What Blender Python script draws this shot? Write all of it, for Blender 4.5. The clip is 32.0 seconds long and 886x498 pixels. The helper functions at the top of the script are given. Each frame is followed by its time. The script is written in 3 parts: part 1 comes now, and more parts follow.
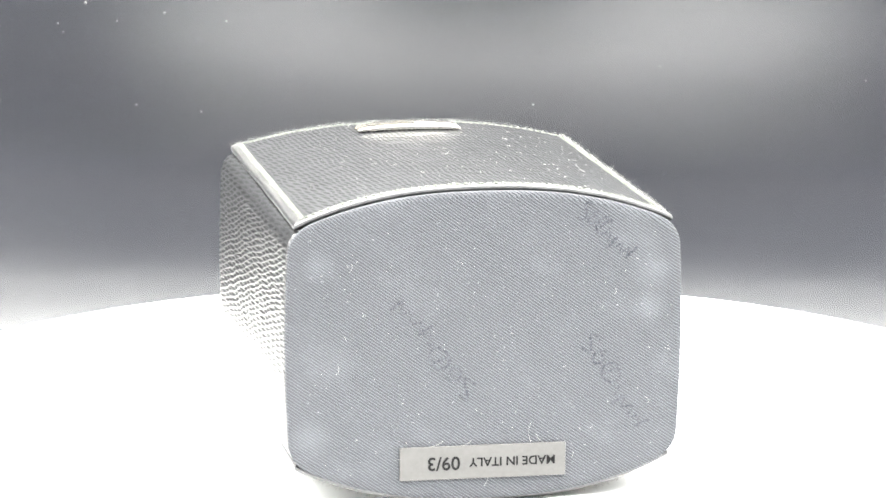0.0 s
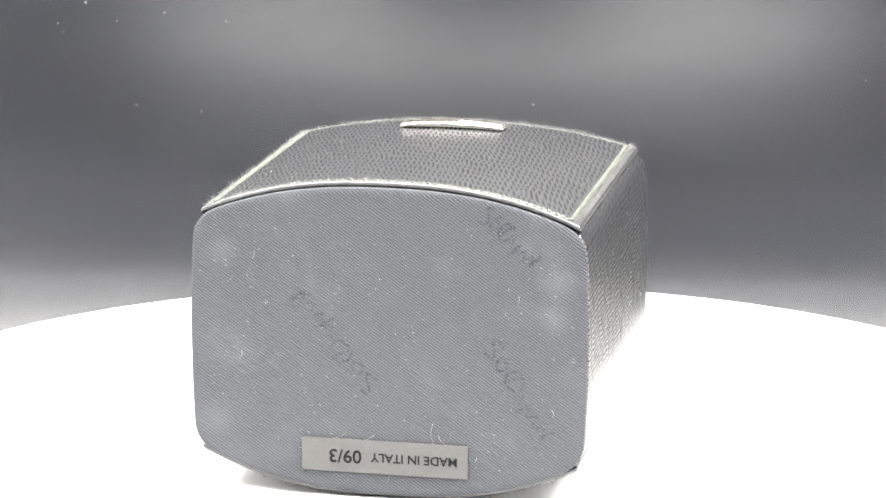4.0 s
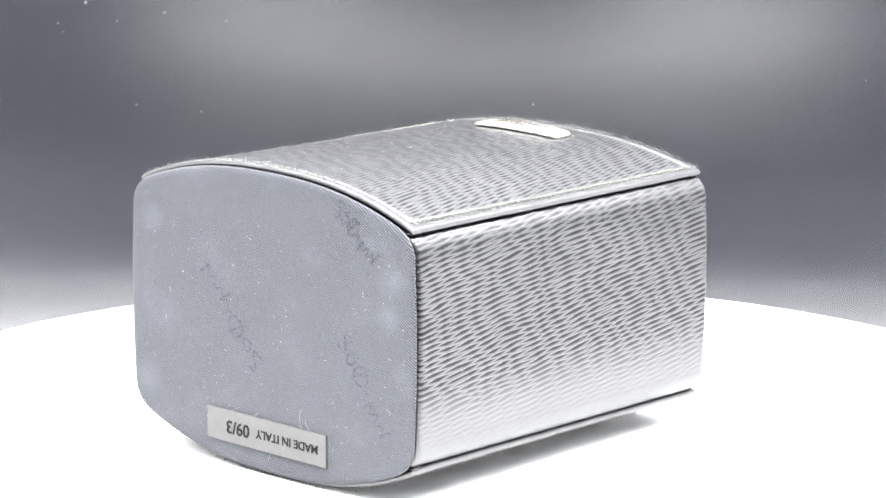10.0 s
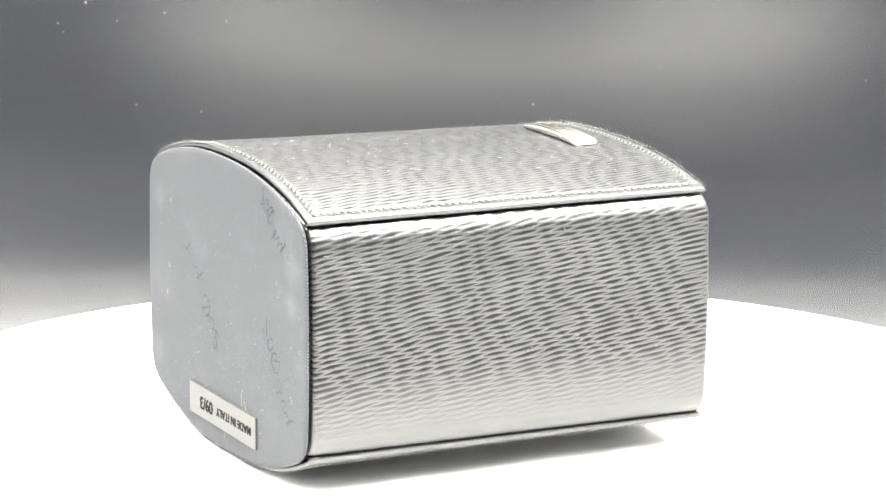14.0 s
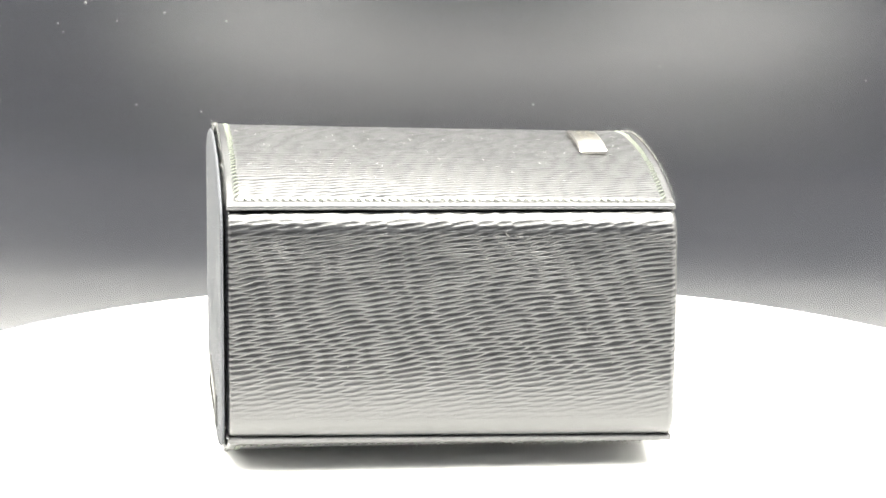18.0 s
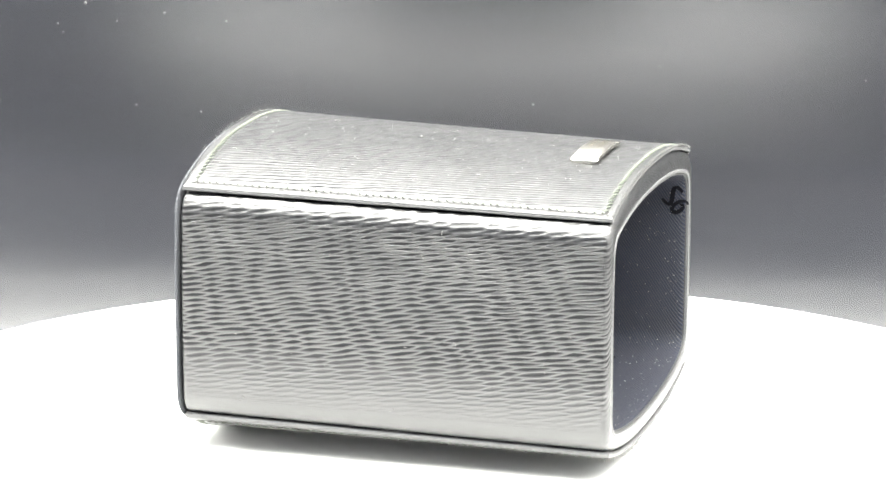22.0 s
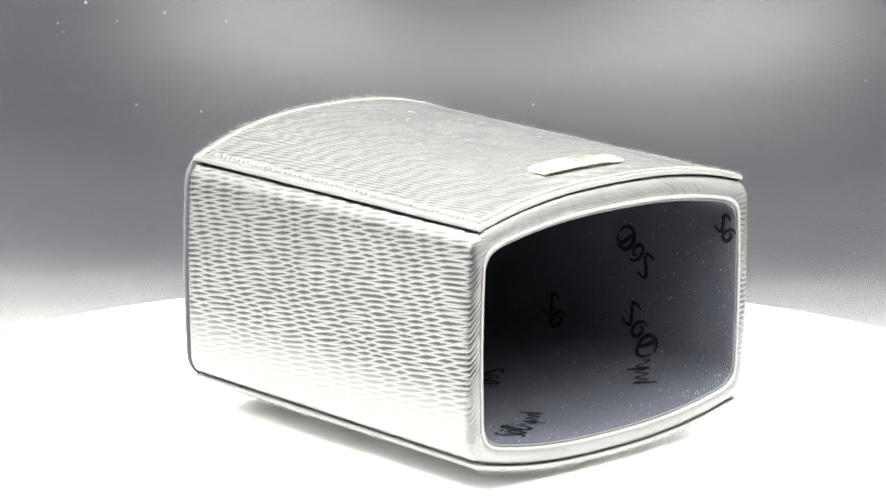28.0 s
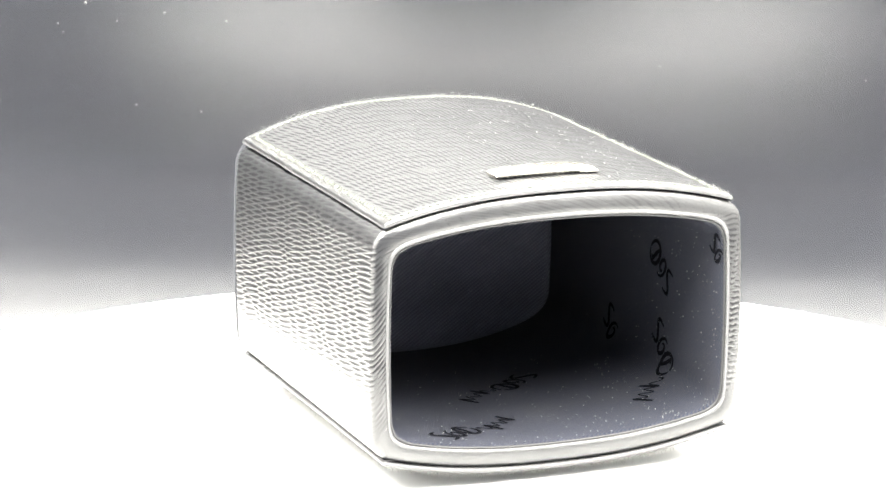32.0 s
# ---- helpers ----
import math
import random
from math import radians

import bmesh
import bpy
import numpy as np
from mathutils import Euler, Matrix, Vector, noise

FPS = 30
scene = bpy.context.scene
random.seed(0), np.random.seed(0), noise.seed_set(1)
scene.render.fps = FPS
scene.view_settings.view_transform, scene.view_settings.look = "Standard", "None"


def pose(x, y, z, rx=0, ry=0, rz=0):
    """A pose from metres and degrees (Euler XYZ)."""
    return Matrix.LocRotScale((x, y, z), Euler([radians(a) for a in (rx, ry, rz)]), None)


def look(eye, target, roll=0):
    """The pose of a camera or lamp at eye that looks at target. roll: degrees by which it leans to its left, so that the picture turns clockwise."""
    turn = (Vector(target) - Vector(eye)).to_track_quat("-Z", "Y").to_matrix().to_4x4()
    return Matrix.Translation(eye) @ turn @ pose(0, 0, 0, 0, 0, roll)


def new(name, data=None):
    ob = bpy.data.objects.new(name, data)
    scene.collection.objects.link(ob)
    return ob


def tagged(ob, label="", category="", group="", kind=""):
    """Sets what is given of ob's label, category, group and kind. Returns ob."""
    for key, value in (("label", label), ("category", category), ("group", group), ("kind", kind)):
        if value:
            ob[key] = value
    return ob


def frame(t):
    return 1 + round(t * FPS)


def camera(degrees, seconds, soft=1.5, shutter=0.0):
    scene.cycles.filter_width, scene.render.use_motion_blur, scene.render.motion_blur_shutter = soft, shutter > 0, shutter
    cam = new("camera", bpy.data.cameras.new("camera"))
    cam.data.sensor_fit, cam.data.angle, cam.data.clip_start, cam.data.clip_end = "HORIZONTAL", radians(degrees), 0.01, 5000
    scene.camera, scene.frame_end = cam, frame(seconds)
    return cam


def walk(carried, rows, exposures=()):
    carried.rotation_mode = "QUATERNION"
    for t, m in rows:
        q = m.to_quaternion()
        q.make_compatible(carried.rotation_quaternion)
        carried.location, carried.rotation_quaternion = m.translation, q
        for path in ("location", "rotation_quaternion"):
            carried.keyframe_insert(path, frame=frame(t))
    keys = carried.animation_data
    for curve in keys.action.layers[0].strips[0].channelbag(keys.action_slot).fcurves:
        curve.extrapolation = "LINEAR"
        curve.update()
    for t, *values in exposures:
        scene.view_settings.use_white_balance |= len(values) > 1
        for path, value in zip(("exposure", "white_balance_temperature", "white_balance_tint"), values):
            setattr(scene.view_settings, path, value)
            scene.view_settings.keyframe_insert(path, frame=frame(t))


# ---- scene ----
import functools

# ---------------------------------------------------------------- camera: it stands still
cam = camera(15.18, 32.0, 1.6)
EYE = Vector((0.0, -0.7601, 0.2110))
AIM = EYE + Vector((-0.00562, 0.97642, -0.21582))
walk(cam, [(0.0, look(EYE, AIM, 0.329)), (32.0, look(EYE, AIM, 0.329))],
     exposures=[(0.0, 0.9, 6600, 8), (1.2, 0.74, 6650, 8), (3.0, 0.52, 6900, 8), (6.0, 0.15, 5950, 17), (9.0, 0.48, 6100, 14), (12.0, 0.64, 6720, 8),
                (19.0, 0.60, 6880, 7), (21.0, 0.55, 6650, 7), (23.0, 0.68, 6700, 7), (28.0, 0.94, 6750, 6), (30.0, 1.05, 6780, 7), (32.0, 1.14, 6800, 8)])

MM = 0.001
PLATE_Z = -1.4 * MM      # top of the turntable
FLOOR_Z = -103 * MM       # bottom of the light tent
SKEW = 0.026
WALL_Y = 0.325           # the backdrop behind the turntable

# ---------------------------------------------------------------- light
world = bpy.data.worlds.new("tent_surround")
world.use_nodes = True
world.node_tree.nodes["Background"].inputs[0].default_value = (0.72, 0.84, 1.0, 1)
world.node_tree.nodes["Background"].inputs[1].default_value = 0.68
scene.world = world


def area_lamp(name, eye, target, width, depth, power, colour=(1, 1, 1)):
    lamp = bpy.data.lights.new(name, "AREA")
    lamp.shape, lamp.size, lamp.size_y = "RECTANGLE", width, depth
    lamp.energy, lamp.color = power, colour
    ob = new(name, lamp)
    ob.matrix_world = look(eye, target)
    return ob


area_lamp("roof_led_panel", (0.015, -0.13, 0.455), (0.015, -0.13, 0.0), 0.82, 0.70, 32.5, (1.0, 0.995, 0.975))


# ---------------------------------------------------------------- node helpers
def material(name, colour=(0.5, 0.5, 0.5), rough=0.5, metal=0.0, spec=0.5):
    mat = bpy.data.materials.new(name)
    mat.use_nodes = True
    b = mat.node_tree.nodes["Principled BSDF"]
    b.inputs["Base Color"].default_value = (*colour, 1)
    b.inputs["Roughness"].default_value = rough
    b.inputs["Metallic"].default_value = metal
    b.inputs["Specular IOR Level"].default_value = spec
    return mat


class Nodes:
    """Short hand for wiring one material."""

    def __init__(self, mat):
        self.tree = mat.node_tree
        self.bsdf = self.tree.nodes["Principled BSDF"]

    def add(self, kind, **values):
        node = self.tree.nodes.new(kind)
        for key, value in values.items():
            node.inputs[key].default_value = value
        return node

    def link(self, a, b):
        self.tree.links.new(a, b)

    def maths(self, op, a, b=0.0, c=0.0):
        node = self.tree.nodes.new("ShaderNodeMath")
        node.operation = op
        for i, v in enumerate((a, b, c)):
            if isinstance(v, (int, float)):
                node.inputs[i].default_value = v
            else:
                self.link(v, node.inputs[i])
        return node.outputs[0]

    def coords(self, which="Object"):
        return self.tree.nodes.new("ShaderNodeTexCoord").outputs[which]

    def mapped(self, vec, scale=(1, 1, 1), rot=(0, 0, 0)):
        node = self.tree.nodes.new("ShaderNodeMapping")
        node.inputs["Scale"].default_value = scale
        node.inputs["Rotation"].default_value = rot
        self.link(vec, node.inputs["Vector"])
        return node.outputs[0]

    def noise(self, vec, scale, detail=3.0, rough=0.55):
        node = self.add("ShaderNodeTexNoise", Scale=scale, Detail=detail, Roughness=rough)
        self.link(vec, node.inputs["Vector"])
        return node

    def ramp(self, value, lo, hi, a, b):
        node = self.tree.nodes.new("ShaderNodeMapRange")
        node.interpolation_type = "SMOOTHSTEP"
        for key, v in (("From Min", lo), ("From Max", hi), ("To Min", a), ("To Max", b)):
            node.inputs[key].default_value = v
        self.link(value, node.inputs["Value"])
        return node.outputs[0]

    def mix(self, fac, a, b):
        node = self.tree.nodes.new("ShaderNodeMix")
        node.data_type = "RGBA"
        if isinstance(fac, (int, float)):
            node.inputs[0].default_value = fac
        else:
            self.link(fac, node.inputs[0])
        for i, v in ((6, a), (7, b)):
            if isinstance(v, tuple):
                node.inputs[i].default_value = (*v, 1)
            else:
                self.link(v, node.inputs[i])
        return node.outputs[2]

    def bump(self, height, distance, strength=1.0, normal=None):
        node = self.add("ShaderNodeBump", Strength=strength, Distance=distance)
        self.link(height, node.inputs["Height"])
        if normal is not None:
            self.link(normal, node.inputs["Normal"])
        self.link(node.outputs[0], self.bsdf.inputs["Normal"])
        return node.outputs[0]


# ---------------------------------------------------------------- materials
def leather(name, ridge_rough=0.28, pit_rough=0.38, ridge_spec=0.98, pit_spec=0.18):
    """Black embossed leather: the relief itself is modelled; here come the fine grain between the ridges and a gloss
    that drops in the hollows to stand in for their shade. Its map is in metres: u round the case, v along it."""
    mat = material(name, (0.014, 0.0145, 0.016), 0.42, 0.0, 0.85)
    n = Nodes(mat)
    uv = n.tree.nodes.new("ShaderNodeUVMap").outputs[0]
    grain = n.noise(n.mapped(uv, (1, 0.4, 1)), 2100, 3)
    pores = n.noise(uv, 5200, 2)
    n.bump(n.maths("MULTIPLY_ADD", pores.outputs["Fac"], 0.35, grain.outputs["Fac"]), 0.00004, 1.0)
    blot = n.noise(uv, 60, 4)
    n.link(n.mix(blot.outputs["Fac"], (0.0032, 0.0034, 0.0042), (0.0054, 0.0056, 0.0068)), n.bsdf.inputs["Base Color"])
    # specular is cut with depth, so the hollows look shaded from every side
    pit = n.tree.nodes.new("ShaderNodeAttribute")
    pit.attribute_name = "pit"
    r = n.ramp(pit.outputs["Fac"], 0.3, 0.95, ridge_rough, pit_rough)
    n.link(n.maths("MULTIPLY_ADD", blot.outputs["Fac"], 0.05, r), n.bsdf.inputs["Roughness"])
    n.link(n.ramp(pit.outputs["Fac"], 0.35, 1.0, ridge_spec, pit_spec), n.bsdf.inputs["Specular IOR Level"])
    return mat


def twill(name, dark, light, period, rough, spec=0.3, sheen=0.15, worn_spots=()):
    """Woven diagonal cloth; map in metres."""
    mat = material(name, light, rough, 0.0, spec)
    n = Nodes(mat)
    uv = n.tree.nodes.new("ShaderNodeUVMap").outputs[0]
    wave = n.add("ShaderNodeTexWave", Scale=0.314 / period, Distortion=1.2, Detail=2.0)
    wave.inputs["Detail Scale"].default_value = 3.0
    n.link(n.mapped(uv, (1, 1, 1), (0, 0, radians(-55))), wave.inputs["Vector"])
    cross = n.add("ShaderNodeTexWave", Scale=0.314 / period * 1.3, Distortion=2.0, Detail=1.0)
    n.link(n.mapped(uv, (1, 1, 1), (0, 0, radians(40))), cross.inputs["Vector"])
    weave = n.maths("MULTIPLY", n.maths("MULTIPLY_ADD", n.ramp(wave.outputs["Fac"], 0.2, 0.85, 0.0, 1.0), 0.8, 0.2), n.maths("MULTIPLY_ADD", cross.outputs["Fac"], 0.45, 0.55))
    wear = n.noise(uv, 55, 5, 0.6)
    spots = n.noise(uv, 900, 2)
    c = n.mix(weave, dark, light)
    worn = tuple(min(1, v * 1.35) for v in light)
    c = n.mix(n.ramp(wear.outputs["Fac"], 0.5, 0.8, 0.0, 0.28), c, worn)
    c = n.mix(n.ramp(spots.outputs["Fac"], 0.72, 0.8, 0.0, 0.55), c, (0.3600, 0.3600, 0.3744))
    for x, z, r in worn_spots:
        far = n.tree.nodes.new("ShaderNodeVectorMath")
        far.operation = "DISTANCE"
        n.link(uv, far.inputs[0])
        far.inputs[1].default_value = (x * 0.001, z * 0.001, 0)
        rubbed = n.maths("MULTIPLY", n.ramp(far.outputs["Value"], 0.0, r * 0.001, 0.22, 0.0), n.ramp(wear.outputs["Fac"], 0.3, 0.7, 0.5, 1.0))
        c = n.mix(rubbed, c, (0.1584, 0.1656, 0.1800))
    n.link(c, n.bsdf.inputs["Base Color"])
    n.bump(weave, 0.00022, 1.0)
    n.bsdf.inputs["Sheen Weight"].default_value = sheen
    n.bsdf.inputs["Sheen Roughness"].default_value = 0.5
    return mat


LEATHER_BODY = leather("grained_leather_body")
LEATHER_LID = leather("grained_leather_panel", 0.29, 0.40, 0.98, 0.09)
CLOTH_BASE = twill("base_cloth", (0.029, 0.0306, 0.035), (0.082, 0.085, 0.0933), 0.00058, 0.8, 0.12, 0.02,
                   worn_spots=((-43.5, 53.0, 5), (30.5, 50.0, 6), (30.0, 42.0, 5), (-45.5, 15.0, 6)))
CLOTH_LINING = twill("lining_cloth", (0.0115, 0.0138, 0.0270), (0.0365, 0.0370, 0.0385), 0.0006, 0.8, 0.1, 0.0)
CLOTH_INNER = twill("inner_base_cloth", (0.06, 0.062, 0.085), (0.105, 0.108, 0.135), 0.0008, 0.75, 0.15, 0.05)


def edge_paint():
    mat = material("cut_leather_edge", (0.06, 0.06, 0.065), 0.5)
    n = Nodes(mat)
    k = n.noise(n.coords(), 1200, 4)
    n.link(n.mix(k.outputs["Fac"], (0.026, 0.026, 0.028), (0.10, 0.10, 0.102)), n.bsdf.inputs["Base Color"])
    n.bump(k.outputs["Fac"], 0.0003, 0.7)
    return mat


def thread_mat():
    mat = material("waxed_thread", (0.42, 0.43, 0.38), 0.85, 0.0, 0.1)
    n = Nodes(mat)
    k = n.noise(n.coords(), 2500, 3)
    n.link(n.mix(k.outputs["Fac"], (0.055, 0.061, 0.051), (0.120, 0.130, 0.110)), n.bsdf.inputs["Base Color"])
    n.bump(k.outputs["Fac"], 0.0001, 0.6)
    return mat


def metal_mat():
    mat = material("polished_palladium", (0.72, 0.69, 0.63), 0.25, 1.0)
    n = Nodes(mat)
    k = n.noise(n.mapped(n.coords(), (1, 12, 1)), 700, 3)
    n.link(n.ramp(k.outputs["Fac"], 0.3, 0.8, 0.18, 0.27), n.bsdf.inputs["Roughness"])
    return mat


def patch_mat():
    mat = material("label_leather", (0.2, 0.195, 0.19), 0.5)
    n = Nodes(mat)
    k = n.noise(n.coords(), 900, 4)
    n.link(n.mix(k.outputs["Fac"], (0.034, 0.0335, 0.0325), (0.055, 0.0535, 0.052)), n.bsdf.inputs["Base Color"])
    n.bump(k.outputs["Fac"], 0.0001, 0.5)
    return mat


def faint_mat():
    """Fuzzy tone-on-tone embroidery."""
    mat = material("faint_print", (0.05, 0.05, 0.05), 0.8, 0.0, 0.05)
    n = Nodes(mat)
    k = n.noise(n.coords(), 1900, 4)
    n.link(n.mix(n.ramp(k.outputs["Fac"], 0.35, 0.65, 0.0, 1.0), (0.027, 0.029, 0.034), (0.066, 0.069, 0.078)), n.bsdf.inputs["Base Color"])
    n.bump(k.outputs["Fac"], 0.0003, 1.0)
    return mat


def backdrop_mat():
    """Dark satin sheet with a faint mottle and fine scuffs."""
    mat = material("satin_backdrop", (0.09, 0.09, 0.1), 0.34, 0.0, 0.72)
    mat.node_tree.nodes["Principled BSDF"].inputs["IOR"].default_value = 1.68
    n = Nodes(mat)
    k = n.noise(n.mapped(n.coords(), (1, 1, 1)), 7, 2)
    f = n.noise(n.mapped(n.coords(), (0.3, 1, 1)), 160, 3)
    n.link(n.mix(k.outputs["Fac"], (0.0046, 0.0050, 0.0074), (0.0070, 0.0075, 0.0108)), n.bsdf.inputs["Base Color"])
    n.link(n.ramp(f.outputs["Fac"], 0.25, 0.75, 0.239, 0.247), n.bsdf.inputs["Roughness"])
    return mat


def plate_mat():
    mat = material("white_plastic", (0.86, 0.86, 0.855), 0.4, 0.0, 0.3)
    n = Nodes(mat)
    k = n.noise(n.coords(), 40, 4)
    n.link(n.mix(k.outputs["Fac"], (0.645, 0.645, 0.64), (0.675, 0.675, 0.67)), n.bsdf.inputs["Base Color"])
    return mat


def tent_mat():
    mat = material("white_tent_fabric", (0.8, 0.8, 0.8), 0.9, 0.0, 0.1)
    n = Nodes(mat)
    k = n.noise(n.coords(), 25, 4)
    n.link(n.mix(k.outputs["Fac"], (0.76, 0.76, 0.76), (0.83, 0.83, 0.83)), n.bsdf.inputs["Base Color"])
    return mat


EDGE = edge_paint()
THREAD = thread_mat()
CHROME = metal_mat()
PATCH = patch_mat()
BACKDROP = backdrop_mat()
PLATE = plate_mat()
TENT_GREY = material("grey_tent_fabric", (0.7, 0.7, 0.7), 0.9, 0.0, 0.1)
TENT = tent_mat()
LIP = material("folded_leather_edge", (0.07, 0.07, 0.072), 0.45)
CORD = material("seam_cord", (0.012, 0.012, 0.013), 0.5)
INK = material("pressed_lettering", (0.009, 0.009, 0.0095), 0.8, 0.0, 0.05)
INK_CLOTH = material("woven_lettering", (0.0055, 0.0056, 0.0072), 0.9, 0.0, 0.0)
FAINT = faint_mat()
BRIGHT_LINT = material("white_lint", (0.2, 0.2, 0.193), 0.8)
LINT = material("pale_lint", (0.1584, 0.1584, 0.1512), 0.8)
DUST = material("backdrop_dust", (0.10, 0.10, 0.10), 0.8)
DARK_PANEL = material("dark_panel", (0.06, 0.06, 0.065), 0.9)
DARK_FLOOR = material("dark_floor_sheet", (0.02, 0.02, 0.022), 0.7)
ROOM_PAINT = material("room_paint", (0.5, 0.5, 0.52), 0.9)


# ---------------------------------------------------------------- mesh helpers
def mesh_object(name, verts, faces, mat, parent=None, label="", uvs=None, smooth=True, pit=None):
    me = bpy.data.meshes.new(name)
    me.from_pydata([tuple(v) for v in verts], [], faces)
    if uvs is not None:
        layer = me.uv_layers.new(name="UVMap")
        idx = np.empty(len(me.loops), dtype=np.int32)
        me.loops.foreach_get("vertex_index", idx)
        layer.data.foreach_set("uv", np.asarray(uvs, dtype=np.float32)[idx].ravel())
    if pit is not None:
        me.attributes.new("pit", "FLOAT", "POINT").data.foreach_set("value", np.asarray(pit, dtype=np.float32))
    if smooth:
        me.polygons.foreach_set("use_smooth", np.ones(len(me.polygons), dtype=bool))
    me.materials.append(mat)
    me.update()
    ob = new(name, me)
    if parent is not None:
        ob.parent = parent
    if label:
        tagged(ob, label)
    return ob


def part(name, bm, mat, parent, label=""):
    me = bpy.data.meshes.new(name)
    bm.normal_update()
    bm.to_mesh(me)
    bm.free()
    me.materials.append(mat)
    ob = new(name, me)
    ob.parent = parent
    if label:
        tagged(ob, label)
    return ob


def empty(name):
    ob = new(name)
    ob.empty_display_size = 0.02
    return ob


def box(bm, x0, x1, y0, y1, z0, z1, bevel=0.0):
    m = Matrix.Translation(((x0 + x1) / 2, (y0 + y1) / 2, (z0 + z1) / 2)) @ Matrix.Diagonal((x1 - x0, y1 - y0, z1 - z0, 1))
    made = bmesh.ops.create_cube(bm, size=1.0, matrix=m)
    if bevel:
        edges = {e for v in made["verts"] for e in v.link_edges}
        bmesh.ops.bevel(bm, geom=list(edges), offset=bevel, segments=2, profile=0.5, affect="EDGES")
    return bm


# ---------------------------------------------------------------- light tent
def slab(name, x0, x1, y0, y1, z0, z1, mat, label, category):
    bm = box(bmesh.new(), x0, x1, y0, y1, z0, z1)
    ob = part(name, bm, mat, None)
    return tagged(ob, label, category, kind="structure")


def backdrop_sheet():
    """One dark sheet that lies behind the turntable, curves and stands up."""
    line = [(WALL_Y, z) for z in np.linspace(0.24, 0.05, 6)]
    y, z, step = WALL_Y, 0.05, 0.0015
    while z > -0.072:
        q = max(0.0, 0.038 - z) / 0.0755
        tilt = radians(18.4) * (q ** 2.0 if q < 1 else 1 + 0.9 * (q - 1))
        y, z = y - step * math.sin(tilt), z - step * math.cos(tilt)
        line.append((y, z))
    for a in np.linspace(tilt, radians(90), 15)[1:]:
        line.append((y + 0.03 * (math.cos(a) - math.cos(tilt)), z - 0.03 * (math.sin(a) - math.sin(tilt))))
    low = line[-1][1]
    for y in np.linspace(line[-1][0], 0.17, 6)[1:]:
        line.append((y, low))
    line.reverse()
    xs = np.linspace(-0.40, 0.40, 17)
    verts = [(x, y - SKEW * x, z) for y, z in line for x in xs]   # it hangs a little askew
    k, n = len(xs), len(line)
    front = len(verts)
    verts += [(x, y - SKEW * x + 0.0015, z - 0.0015) for y, z in line for x in xs]
    faces = []
    for i in range(n - 1):
        for j in range(k - 1):
            a = i * k + j
            faces.append((a, a + 1, a + k + 1, a + k))
            faces.append((front + a, front + a + k, front + a + k + 1, front + a + 1))
    ob = mesh_object("backdrop", verts, faces, BACKDROP)
    return tagged(ob, "dark grey satin backdrop sheet curving up behind the turntable", "backdrop", kind="structure")


backdrop_sheet()
slab("floor", -0.42, 0.42, -1.3, 0.42, FLOOR_Z - 0.01, FLOOR_Z, DARK_FLOOR, "dark tent floor under the turntable", "floor")
slab("wall_left", -0.43, -0.42, -0.50, 0.24, FLOOR_Z, 0.47, TENT, "white fabric side of the light tent", "wall")
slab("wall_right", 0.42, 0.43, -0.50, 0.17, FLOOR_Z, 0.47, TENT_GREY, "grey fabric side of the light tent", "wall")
# out of view; added so the leather reflects dark towards the left back
slab("wall_left_back", -0.43, -0.42, 0.24, 0.42, FLOOR_Z, 0.47, DARK_PANEL, "unseen dark panel added at the left back of the light tent", "wall")
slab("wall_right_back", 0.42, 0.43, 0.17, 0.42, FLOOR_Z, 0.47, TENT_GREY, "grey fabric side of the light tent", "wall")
slab("wall_back", -0.43, 0.43, 0.42, 0.43, FLOOR_Z, 0.47, TENT, "white fabric back of the light tent", "wall")
slab("ceiling", -0.43, 0.43, -0.56, 0.43, 0.47, 0.48, TENT, "white fabric roof of the light tent", "ceiling")
slab("wall_front", -1.2, 1.2, -1.32, -1.30, FLOOR_Z, 1.2, ROOM_PAINT, "grey wall of the room behind the camera", "wall")


# ---------------------------------------------------------------- turntable
def lathe(rows, steps=128):
    """A solid of revolution from (radius, height) rows, first and last on the axis or open."""
    verts, faces = [], []
    for r, z in rows:
        for i in range(steps):
            a = 2 * math.pi * i / steps
            verts.append((r * math.cos(a), r * math.sin(a), z))
    for k in range(len(rows) - 1):
        for i in range(steps):
            j = (i + 1) % steps
            faces.append((k * steps + i, k * steps + j, (k + 1) * steps + j, (k + 1) * steps + i))
    faces.append(tuple(range(steps))[::-1])
    faces.append(tuple((len(rows) - 1) * steps + i for i in range(steps)))
    return verts, faces


R = 0.1574
turntable = tagged(empty("turntable"), "round white plastic motorised turntable, seen from its edge", "turntable")
turntable.matrix_world = Matrix.Translation((0, 0, FLOOR_Z))
H = PLATE_Z - FLOOR_Z
v, f = lathe([(R - 0.004, H - 0.009), (R - 0.001, H - 0.008), (R, H - 0.006), (R, H - 0.0022), (R - 0.0006, H - 0.0007), (R - 0.002, H)], 160)
platter = mesh_object("platter", v, f, PLATE, turntable, "flat white rotating platter")
v, f = lathe([(0.075, 0.0), (0.080, 0.002), (0.080, 0.036), (0.076, 0.041), (0.05, 0.0425)], 96)
mesh_object("motor_base", v, f, PLATE, turntable, "white drum-shaped motor base")


# ---------------------------------------------------------------- the leather case, in millimetres, on its side
Y0, Y1 = -56.6, 44.7


def sect(y):
    """Measures of the cross-section at y: centre, half width, edge heights and the bulge of top and bottom."""
    t = (y - Y0) / (Y1 - Y0)
    return (-6.7 + 0.6 * t, 43.6 + 1.1 * t, 60.6 - 1.3 * t, 8.7 - 1.3 * t, 7.8 - 2.6 * t, 8.7 - 3.9 * t)


